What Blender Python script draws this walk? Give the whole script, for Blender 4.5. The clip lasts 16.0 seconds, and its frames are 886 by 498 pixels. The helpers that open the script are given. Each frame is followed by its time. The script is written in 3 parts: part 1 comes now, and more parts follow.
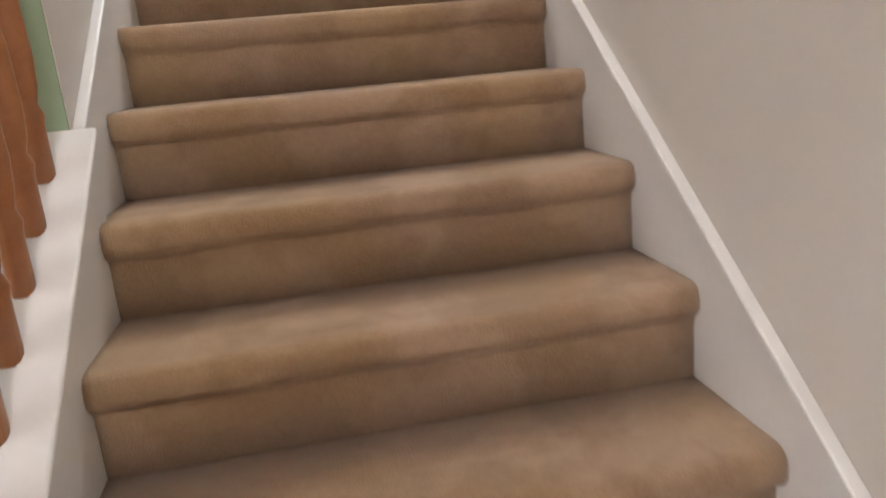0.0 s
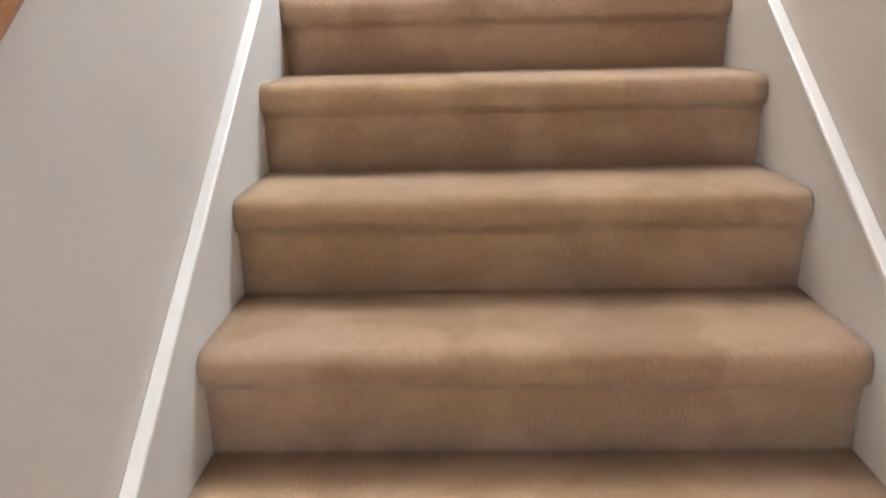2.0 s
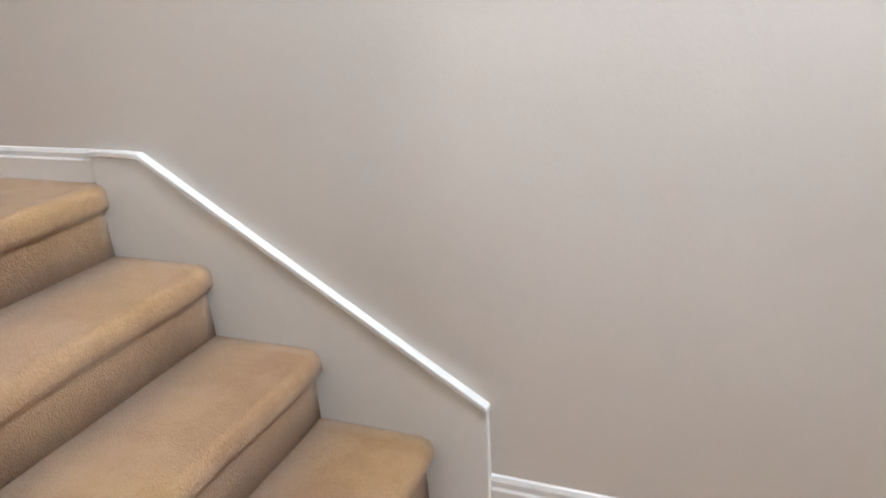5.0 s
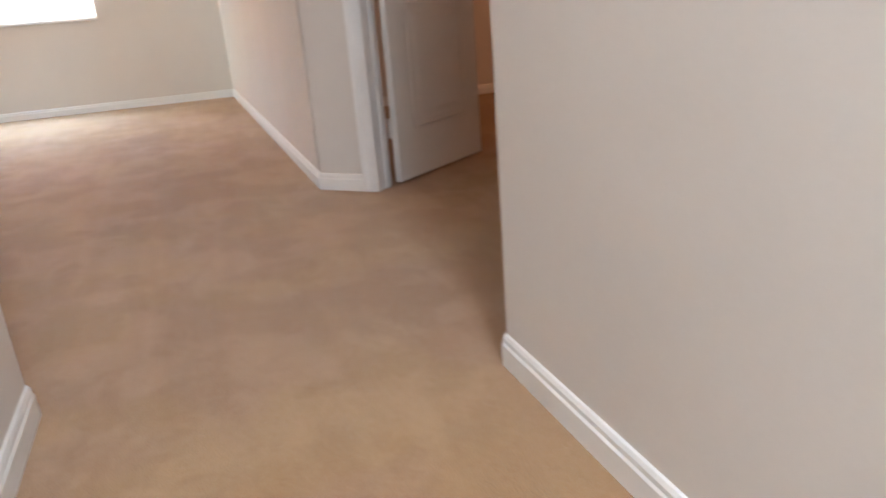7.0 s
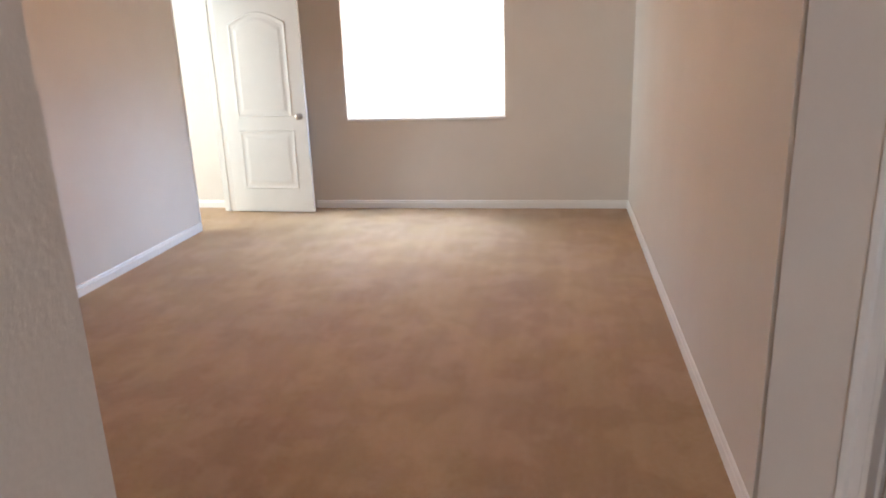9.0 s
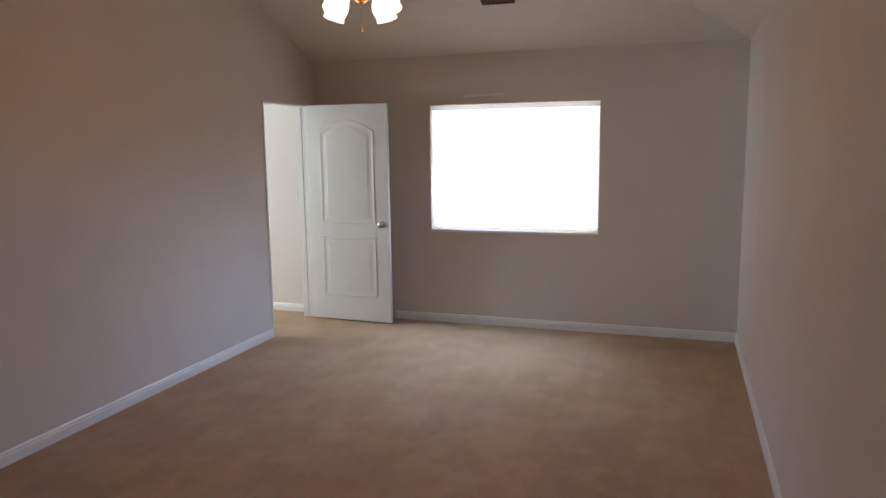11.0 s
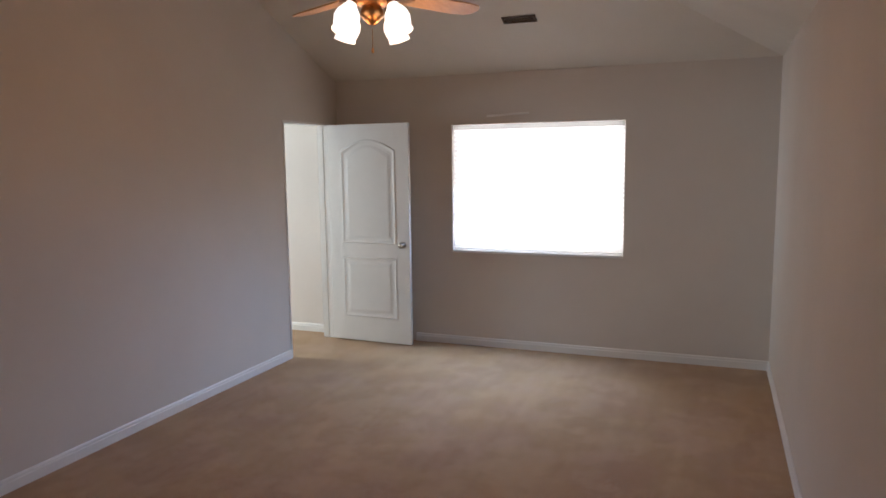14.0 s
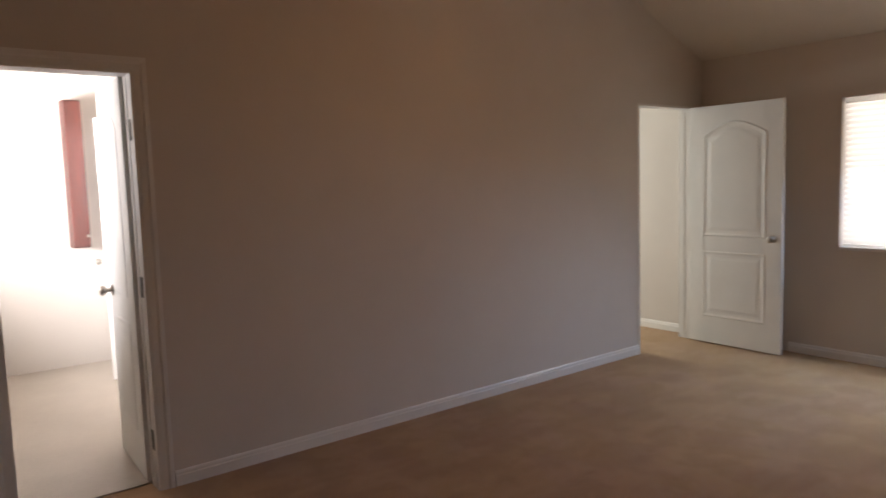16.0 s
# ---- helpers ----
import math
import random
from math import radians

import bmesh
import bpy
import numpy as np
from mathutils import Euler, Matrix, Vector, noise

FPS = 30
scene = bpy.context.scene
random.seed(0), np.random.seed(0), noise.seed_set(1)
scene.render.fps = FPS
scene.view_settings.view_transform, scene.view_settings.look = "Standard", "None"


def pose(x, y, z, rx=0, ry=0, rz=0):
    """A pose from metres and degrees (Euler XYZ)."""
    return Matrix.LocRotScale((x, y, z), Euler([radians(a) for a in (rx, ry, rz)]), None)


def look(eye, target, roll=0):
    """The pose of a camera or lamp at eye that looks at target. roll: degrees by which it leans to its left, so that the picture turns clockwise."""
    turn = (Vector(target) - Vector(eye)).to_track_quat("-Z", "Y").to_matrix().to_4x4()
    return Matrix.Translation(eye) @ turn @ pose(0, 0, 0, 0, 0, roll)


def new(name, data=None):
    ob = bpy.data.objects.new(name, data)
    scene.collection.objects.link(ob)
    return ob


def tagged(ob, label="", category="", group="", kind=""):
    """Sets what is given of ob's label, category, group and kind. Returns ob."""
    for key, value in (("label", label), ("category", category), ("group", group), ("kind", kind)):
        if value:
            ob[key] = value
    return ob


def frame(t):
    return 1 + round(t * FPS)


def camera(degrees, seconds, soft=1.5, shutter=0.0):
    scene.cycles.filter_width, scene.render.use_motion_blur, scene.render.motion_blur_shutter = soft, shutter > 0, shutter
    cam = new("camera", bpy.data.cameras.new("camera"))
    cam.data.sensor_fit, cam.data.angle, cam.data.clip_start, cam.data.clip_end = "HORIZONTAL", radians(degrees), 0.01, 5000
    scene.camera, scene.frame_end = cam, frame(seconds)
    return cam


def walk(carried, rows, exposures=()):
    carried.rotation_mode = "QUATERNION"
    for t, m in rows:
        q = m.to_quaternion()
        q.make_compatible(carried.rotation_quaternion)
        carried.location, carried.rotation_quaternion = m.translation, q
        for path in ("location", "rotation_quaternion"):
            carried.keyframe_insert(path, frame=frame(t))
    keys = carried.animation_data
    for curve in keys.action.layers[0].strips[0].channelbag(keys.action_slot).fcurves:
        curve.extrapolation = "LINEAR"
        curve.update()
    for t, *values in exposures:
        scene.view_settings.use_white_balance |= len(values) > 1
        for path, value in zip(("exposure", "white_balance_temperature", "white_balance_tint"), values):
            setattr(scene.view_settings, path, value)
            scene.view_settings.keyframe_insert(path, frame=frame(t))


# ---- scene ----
# Camera and walk
cam = camera(64.0, 16.0, soft=1.6, shutter=0.3)
PATH = [
    (0, (0.417, -0.756, 0.564), (0.741, 1.145, 0.034), -5.2),
    (0.5, (0.503, -0.444, 0.775), (0.592, 1.458, 0.165), -4.0),
    (1, (0.476, -0.156, 0.972), (0.492, 1.737, 0.325), -1.4),
    (1.5, (0.48, 0.076, 1.179), (0.417, 1.967, 0.533), -4.2),
    (2, (0.434, 0.368, 1.387), (0.372, 2.269, 0.768), -1.4),
    (2.5, (0.525, 0.637, 1.613), (0.29, 2.526, 0.998), -2.8),
    (3, (0.476, 0.92, 1.801), (0.239, 2.816, 1.208), -0.4),
    (3.5, (0.533, 1.141, 2.031), (0.219, 3.028, 1.449), -4.1),
    (3.7, (0.527, 1.228, 2.110), (0.207, 3.105, 1.528), -4.4),
    (4.7, (0.430, 1.860, 2.470), (-0.150, 3.600, 1.790), -4.5),
    (5.8, (0.287, 2.371, 2.713), (-0.892, 3.816, 1.993), -3.3),
    (6, (0.176, 2.510, 2.734), (-1.163, 3.793, 1.985), -5.5),
    (6.4, (0.051, 2.539, 2.730), (-1.517, 3.607, 2.099), -3.8),
    (6.5, (-0.043, 2.570, 2.735), (-1.663, 3.576, 2.134), -1.6),
    (6.8, (-0.127, 2.596, 2.929), (-1.850, 3.340, 2.240), -5.6),
    (7, (-0.249, 2.592, 2.968), (-2.031, 3.211, 2.304), -4.5),
    (7.4, (-0.538, 2.653, 3.108), (-2.388, 2.971, 2.417), -4.9),
    (7.5, (-0.594, 2.638, 3.159), (-2.457, 2.905, 2.481), -3.6),
    (7.8, (-0.727, 2.604, 3.326), (-2.602, 2.736, 2.644), -3.1),
    (8, (-0.950, 2.542, 3.364), (-2.836, 2.593, 2.699), -2.4),
    (8.5, (-1.196, 2.583, 3.555), (-3.087, 2.410, 2.929), -2.9),
    (9, (-1.431, 2.510, 3.752), (-3.323, 2.188, 3.186), -2.1),
    (9.5, (-1.474, 2.607, 3.773), (-3.366, 2.139, 3.324), -2.8),
    (10, (-1.801, 2.655, 3.873), (-3.675, 2.080, 3.479), -1.0),
    (12.5, (-1.995, 2.696, 3.771), (-3.877, 2.047, 3.573), -1.5),
    (13, (-2.013, 2.713, 3.805), (-3.885, 2.043, 3.594), -1.4),
    (13.5, (-2.048, 2.719, 3.868), (-3.910, 2.027, 3.631), -1.1),
    (14, (-2.089, 2.726, 3.870), (-3.939, 2.009, 3.620), -0.7),
    (14.5, (-2.203, 2.879, 3.863), (-4.011, 2.065, 3.604), -0.9),
    (15, (-2.326, 2.843, 3.770), (-4.037, 1.836, 3.525), -0.8),
    (15.5, (-2.181, 2.892, 3.727), (-3.696, 1.603, 3.516), -1.8),
    (16, (-2.418, 2.861, 3.661), (-3.645, 1.294, 3.464), -1.8),
]
EXPOSURES = [(0.0, 0.05, 6700, 11), (1.5, 0.1, 6700, 11), (2.5, 0.5, 6300, 11), (3.7, -0.02, 6200, 11), (5.8, -0.8, 6500, 12), (7.0, -0.55, 6500, 13),
             (8.0, -0.45, 6600, 13), (8.5, -0.6, 6700, 15), (9.0, -1.1, 6800, 18), (9.3, -1.36, 6900, 19), (10.2, -2.15, 6700, 19), (12.3, -2.25, 6400, 20),
             (14.5, -2.25, 6600, 20), (15.2, -2.27, 7000, 21), (16.0, -2.65, 7700, 23)]
walk(cam, [(t, look(e, g, r)) for t, e, g, r in PATH], EXPOSURES)

# World and lights
world = bpy.data.worlds.new("world")
scene.world = world
world.use_nodes = True
wn = world.node_tree
sky = wn.nodes.new("ShaderNodeTexSky")
sky.sky_type = "NISHITA"
sky.sun_disc = False
sky.sun_elevation = radians(48)
sky.sun_rotation = radians(250)
wn.links.new(sky.outputs["Color"], wn.nodes["Background"].inputs["Color"])
wn.nodes["Background"].inputs["Strength"].default_value = 0.12


def area_light(name, m, sx, sy, watts, color, spread=180):
    data = bpy.data.lights.new(name, "AREA")
    data.shape, data.size, data.size_y = "RECTANGLE", sx, sy
    data.energy, data.color, data.spread = watts, color, radians(spread)
    ob = new(name, data)
    ob.matrix_world = m
    return ob


def point_light(name, loc, watts, color, radius=0.05):
    data = bpy.data.lights.new(name, "POINT")
    data.energy, data.color, data.shadow_soft_size = watts, color, radius
    ob = new(name, data)
    ob.location = loc
    return ob


sun = bpy.data.lights.new("sun", "SUN")
sun.energy, sun.angle, sun.color = 3.0, radians(0.5), (1.0, 0.95, 0.88)
sun_ob = new("sun", sun)
sun_ob.matrix_world = look((-15.5, 2.2, 26), (-8.2, 1.2, 3.6))

DAY = (0.80, 0.90, 1.0)
WARM = (1.0, 0.52, 0.20)
# daylight at the bedroom window, thrown down by the slats
area_light("window_daylight", look((-8.02, 1.235, 3.60), (-6.70, 0.80, 2.1)), 1.5, 0.9, 116, (0.34, 0.61, 1.0), 110)
# bathroom and closet lamps, at unseen windows added for them
area_light("bath_daylight", look((-1.88, -2.5, 3.7), (-3.6, -2.75, 4.1)), 1.0, 0.9, 1150, DAY, 120)
area_light("closet_daylight", look((-7.1, -3.79, 3.85), (-7.6, -1.0, 3.2)), 0.8, 0.8, 500, (0.74, 0.94, 1.0))
# warm fill added in the second bedroom, to tint its open door brown
area_light("second_room_fill", look((-4.6, 6.44, 3.9), (-5.0, 4.6, 2.6)), 0.8, 0.8, 22, (1.0, 0.50, 0.26))
# fill at an unseen window added high above the entry, and the living room window
area_light("foyer_fill", look((0.545, -4.09, 3.6), (0.4, 1.0, 2.4)), 0.85, 1.7, 72, (1.0, 0.97, 0.98))
area_light("living_daylight", look((-4.07, -1.3, 0.55), (0, -0.6, 0.2)), 1.5, 1.3, 60, (0.92, 0.93, 1.0))
# window high in the wall over the landing
area_light("landing_daylight", look((1.08, 2.83, 3.75), (-1.5, 2.6, 2.3)), 0.5, 0.9, 104, (0.70, 0.85, 1.0))
# fill over the landing, set under an added unseen ceiling lamp
point_light("stair_fill", (0.50, 2.60, 4.38), 58, (1.0, 0.96, 0.91), 0.12)


# Materials
def material(name, base, rough=0.6, metal=0.0):
    m = bpy.data.materials.new(name)
    m.use_nodes = True
    b = m.node_tree.nodes["Principled BSDF"]
    b.inputs["Base Color"].default_value = (*base, 1)
    b.inputs["Roughness"].default_value = rough
    b.inputs["Metallic"].default_value = metal
    return m


def node(m, kind, **values):
    n = m.node_tree.nodes.new(kind)
    for key, value in values.items():
        n.inputs[key.replace("_", " ")].default_value = value
    return n


def wire(m, a, b):
    m.node_tree.links.new(a, b)


def varied(name, low, high, rough, scale, fine, bump, metal=0.0, stretch=(1, 1, 1), far=0.002):
    """Paint, carpet or wood: a coarse and a fine noise mix two colours, and the fine one gives relief."""
    m = material(name, low, rough, metal)
    b = m.node_tree.nodes["Principled BSDF"]
    co = m.node_tree.nodes.new("ShaderNodeTexCoord")
    mp = node(m, "ShaderNodeMapping", Scale=stretch)
    wire(m, co.outputs["Object"], mp.inputs["Vector"])
    n1 = node(m, "ShaderNodeTexNoise", Scale=scale, Detail=4.0, Roughness=0.6)
    n2 = node(m, "ShaderNodeTexNoise", Scale=fine, Detail=3.0, Roughness=0.6)
    wire(m, mp.outputs["Vector"], n1.inputs["Vector"])
    wire(m, mp.outputs["Vector"], n2.inputs["Vector"])
    add = m.node_tree.nodes.new("ShaderNodeMath")
    add.operation = "MULTIPLY_ADD"
    add.inputs[1].default_value = 0.35
    wire(m, n2.outputs["Fac"], add.inputs[0])
    wire(m, n1.outputs["Fac"], add.inputs[2])
    ramp = m.node_tree.nodes.new("ShaderNodeValToRGB")
    ramp.color_ramp.elements[0].position, ramp.color_ramp.elements[1].position = 0.45, 0.9
    ramp.color_ramp.elements[0].color, ramp.color_ramp.elements[1].color = (*low, 1), (*high, 1)
    wire(m, add.outputs[0], ramp.inputs["Fac"])
    wire(m, ramp.outputs["Color"], b.inputs["Base Color"])
    bp = node(m, "ShaderNodeBump", Strength=bump, Distance=far)
    wire(m, n2.outputs["Fac"], bp.inputs["Height"])
    wire(m, bp.outputs["Normal"], b.inputs["Normal"])
    return m


PAINT = varied("wall_paint", (0.60, 0.55, 0.50), (0.64, 0.59, 0.54), 0.75, 1.3, 140, 0.25)
GREEN = varied("green_paint", (0.24, 0.32, 0.20), (0.28, 0.36, 0.23), 0.7, 1.3, 140, 0.2)
CEILING = varied("ceiling_paint", (0.66, 0.62, 0.56), (0.71, 0.67, 0.61), 0.85, 1.5, 90, 0.5)
TRIM = varied("trim_paint", (0.73, 0.715, 0.69), (0.78, 0.765, 0.74), 0.35, 3, 60, 0.08)
DOORW = varied("door_paint", (0.78, 0.78, 0.76), (0.83, 0.83, 0.81), 0.4, 3, 90, 0.1)
def carpet(name, worn, swept, rosy, olive):
    """Cut pile: broad tone, trodden patches, vacuum strokes and fine tufts, with the sheen of its fibre tips."""
    m = material(name, (0.36, 0.24, 0.14), 0.95)
    b = m.node_tree.nodes["Principled BSDF"]
    b.inputs["Specular IOR Level"].default_value = 0.1
    b.inputs["Sheen Weight"].default_value = 0.22
    b.inputs["Sheen Roughness"].default_value = 0.45
    b.inputs["Sheen Tint"].default_value = (1.0, 0.96, 0.92, 1)
    co = m.node_tree.nodes.new("ShaderNodeNewGeometry")
    stroke = node(m, "ShaderNodeMapping", Scale=(0.45, 3.4, 3.4), Rotation=(0, 0, 0.35))
    wire(m, co.outputs["Position"], stroke.inputs["Vector"])
    broad = node(m, "ShaderNodeTexNoise", Scale=1.3, Detail=3.0, Roughness=0.55)
    patch = node(m, "ShaderNodeTexNoise", Scale=3.6, Detail=3.0, Roughness=0.6, Distortion=0.15)
    tint = node(m, "ShaderNodeTexNoise", Scale=2.6, Detail=2.0, Roughness=0.5)
    lines = node(m, "ShaderNodeTexNoise", Scale=3.0, Detail=2.0, Roughness=0.5)
    tuft = node(m, "ShaderNodeTexNoise", Scale=240.0, Detail=2.0, Roughness=0.7)
    clump = node(m, "ShaderNodeTexNoise", Scale=65.0, Detail=4.0, Roughness=0.75)
    for n in (broad, patch, tint, tuft, clump):
        wire(m, co.outputs["Position"], n.inputs["Vector"])
    wire(m, stroke.outputs["Vector"], lines.inputs["Vector"])

    def smooth(out, low, high):
        r = m.node_tree.nodes.new("ShaderNodeMapRange")
        r.interpolation_type = "SMOOTHSTEP"
        r.inputs["From Min"].default_value, r.inputs["From Max"].default_value = low, high
        wire(m, out, r.inputs["Value"])
        return r.outputs["Result"]

    total = None
    for out, gain in ((broad.outputs["Fac"], 0.30), (smooth(patch.outputs["Fac"], 0.44, 0.58), worn), (smooth(lines.outputs["Fac"], 0.42, 0.60), swept),
                      (tuft.outputs["Fac"], 0.16), (clump.outputs["Fac"], 0.28)):
        k = m.node_tree.nodes.new("ShaderNodeMath")
        k.operation = "MULTIPLY_ADD"
        k.inputs[1].default_value = gain
        wire(m, out, k.inputs[0])
        if total is None:
            k.inputs[2].default_value = 0.0
        else:
            wire(m, total, k.inputs[2])
        total = k.outputs[0]

    def tones(low, high):
        ramp = m.node_tree.nodes.new("ShaderNodeValToRGB")
        ramp.color_ramp.elements[0].position, ramp.color_ramp.elements[1].position = 0.30, 0.88
        ramp.color_ramp.elements[0].color, ramp.color_ramp.elements[1].color = (*low, 1), (*high, 1)
        wire(m, total, ramp.inputs["Fac"])
        return ramp.outputs["Color"]

    # the pile leans two ways: a rosy beige and an olive beige
    mix = m.node_tree.nodes.new("ShaderNodeMixRGB")
    wire(m, smooth(tint.outputs["Fac"], 0.42, 0.58), mix.inputs[0])
    wire(m, tones(*rosy), mix.inputs[1])
    wire(m, tones(*olive), mix.inputs[2])
    wire(m, mix.outputs["Color"], b.inputs["Base Color"])
    bp = node(m, "ShaderNodeBump", Strength=0.8, Distance=0.005)
    both = m.node_tree.nodes.new("ShaderNodeMath")
    both.operation = "MULTIPLY_ADD"
    both.inputs[1].default_value = 0.3
    wire(m, clump.outputs["Fac"], both.inputs[0])
    wire(m, tuft.outputs["Fac"], both.inputs[2])
    wire(m, both.outputs[0], bp.inputs["Height"])
    wire(m, bp.outputs["Normal"], b.inputs["Normal"])
    return m


CARPET = carpet("swept_carpet", 0.10, 0.04, ((0.302, 0.170, 0.087), (0.558, 0.374, 0.232)), ((0.298, 0.168, 0.076), (0.540, 0.358, 0.200)))
# stronger worn patches, and greyer colours that hold the stairwell's cooler light
STAIR_CARPET = carpet("stair_carpet", 0.16, 0.06, ((0.285, 0.175, 0.106), (0.545, 0.388, 0.272)), ((0.280, 0.170, 0.090), (0.525, 0.368, 0.228)))
WOOD = varied("stained_oak", (0.29, 0.115, 0.045), (0.41, 0.175, 0.07), 0.35, 3, 40, 0.1, stretch=(6, 0.8, 6))
DARKWOOD = varied("cherry_wood", (0.05, 0.012, 0.009), (0.09, 0.02, 0.014), 0.35, 3, 40, 0.1, stretch=(6, 6, 0.8))
STEEL = material("brushed_nickel", (0.45, 0.42, 0.38), 0.3, 1.0)
IRON = material("dark_hinge_metal", (0.06, 0.055, 0.05), 0.45, 1.0)
BRASS = varied("antique_brass", (0.30, 0.15, 0.06), (0.42, 0.23, 0.10), 0.38, 12, 80, 0.05, metal=1.0)
BLADE = varied("oak_blade", (0.48, 0.28, 0.14), (0.64, 0.41, 0.22), 0.4, 4, 60, 0.1, stretch=(1, 8, 8))
VENT = varied("brown_enamel", (0.07, 0.045, 0.03), (0.10, 0.065, 0.045), 0.5, 8, 60, 0.05)
TILE = varied("bath_tile", (0.36, 0.31, 0.26), (0.44, 0.39, 0.33), 0.3, 2, 50, 0.05)
VINYL = varied("blind_vinyl", (0.80, 0.80, 0.78), (0.85, 0.85, 0.83), 0.45, 3, 50, 0.05)
vb = VINYL.node_tree.nodes["Principled BSDF"]
vt = node(VINYL, "ShaderNodeBsdfTranslucent", Color=(0.92, 0.92, 0.90, 1))
vm = node(VINYL, "ShaderNodeMixShader", Fac=0.72)
wire(VINYL, vb.outputs[0], vm.inputs[1])
wire(VINYL, vt.outputs[0], vm.inputs[2])
wire(VINYL, vm.outputs[0], VINYL.node_tree.nodes["Material Output"].inputs["Surface"])
DARK = material("shadow_gap", (0.03, 0.03, 0.03), 0.9)


def glow(name, color, strength):
    m = material(name, color, 0.3)
    b = m.node_tree.nodes["Principled BSDF"]
    b.inputs["Emission Color"].default_value = (*color, 1)
    b.inputs["Emission Strength"].default_value = strength
    return m


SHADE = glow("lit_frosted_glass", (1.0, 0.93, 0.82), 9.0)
OUTSIDE = glow("bright_haze", (0.93, 0.97, 1.0), 64.0)
GLASS = material("window_glass", (1, 1, 1), 0.0)
GLASS.node_tree.nodes["Principled BSDF"].inputs["Transmission Weight"].default_value = 1.0
GLASS.node_tree.nodes["Principled BSDF"].inputs["IOR"].default_value = 1.05


# Mesh helpers
def add_box(bm, x0, x1, y0, y1, z0, z1, m=None):
    vs = [bm.verts.new((x, y, z)) for x in (x0, x1) for y in (y0, y1) for z in (z0, z1)]
    if m is not None:
        for v in vs:
            v.co = m @ v.co
    for f in ((0, 1, 3, 2), (4, 6, 7, 5), (0, 4, 5, 1), (2, 3, 7, 6), (0, 2, 6, 4), (1, 5, 7, 3)):
        bm.faces.new([vs[i] for i in f])
    return vs


def finish(name, bm, mat, bevel=0.0, smooth=False):
    bmesh.ops.recalc_face_normals(bm, faces=bm.faces)
    if bevel:
        bmesh.ops.bevel(bm, geom=bm.edges[:], offset=bevel, segments=2, affect="EDGES", profile=0.5)
    me = bpy.data.meshes.new(name)
    bm.to_mesh(me)
    bm.free()
    me.materials.append(mat)
    if smooth:
        for p in me.polygons:
            p.use_smooth = True
    return new(name, me)


def part(name, bm, mat, parent, label="", bevel=0.0, smooth=False):
    ob = finish(name, bm, mat, bevel, smooth)
    ob.parent = parent
    return tagged(ob, label)


def empty(name, m, label, category, group="", kind=""):
    ob = new(name)
    ob.matrix_world = m
    return tagged(ob, label, category, group, kind)


def boxes(name, mat, label, category, *dims, bevel=0.0):
    bm = bmesh.new()
    for d in dims:
        add_box(bm, *d)
    return tagged(finish(name, bm, mat, bevel), label, category, kind="structure")


def prism(bm, outline, axis, a, b):
    """Extrudes a closed 2D outline along an axis; outline pairs run in the other two axes, in order."""
    def at(p, d):
        return {"x": (d, p[0], p[1]), "y": (p[0], d, p[1]), "z": (p[0], p[1], d)}[axis]
    va = [bm.verts.new(at(p, a)) for p in outline]
    vb = [bm.verts.new(at(p, b)) for p in outline]
    n = len(outline)
    for i in range(n):
        bm.faces.new((va[i], va[(i + 1) % n], vb[(i + 1) % n], vb[i]))
    bm.faces.new(va)
    bm.faces.new(vb[::-1])


def pierced(d, thin, u0, u1, z0, z1):
    """The four boxes of a wall d, thin along x or y, round an opening from u0 to u1 and z0 to z1."""
    x0, x1, y0, y1, a, b = d
    if thin == "x":
        return [(x0, x1, y0, u0, a, b), (x0, x1, u1, y1, a, b), (x0, x1, u0, u1, a, z0), (x0, x1, u0, u1, z1, b)]
    return [(x0, u0, y0, y1, a, b), (u1, x1, y0, y1, a, b), (u0, u1, y0, y1, a, z0), (u0, u1, y0, y1, z1, b)]


# Plan (metres)
RISE, RUN2 = 0.18, 0.262         # upper flight
RISE1, RUN1 = 0.19, 0.256        # lower flight
UP = 2.16                      # upper floor
LAND = 1.44                    # landing
EDGE = 2.144                   # nosing of the landing
WEND = 0.685                   # end of the wall beside the lower flight
LOW = -0.90                    # ground floor
WID = 1.07                     # width of the first flight
FARY = 3.195                   # wall behind landing and second flight
LEFTY = 2.163                  # hall face of the wall beside the second flight
BX, BL, BR = -8.173, -0.71, 3.155   # bedroom: window wall, left wall, right wall
NEARX = -1.87                  # bedroom face of its near wall
TOPC = UP + 2.46               # plate height of the upper ceilings
C45 = math.sqrt(0.5)
DX, DY = -3.536, BR            # corner where the angled wall begins


# Structure
boxes("floor", CARPET, "beige cut-pile carpet floor with vacuum marks", "floor",
      (-8.4, -1.60, -3.9, 6.6, UP - 0.2, UP), (-1.60, -0.948, 2.03, 3.30, UP - 0.2, UP))
boxes("floor_bath", TILE, "pale tile bathroom floor", "floor", (-4.18, NEARX, -3.8, BL - 0.12, UP - 0.1, UP + 0.006))
boxes("floor_ground", CARPET, "beige carpet floor of the ground floor", "floor", (-4.2, 1.3, -4.2, 2.2, LOW - 0.2, LOW))

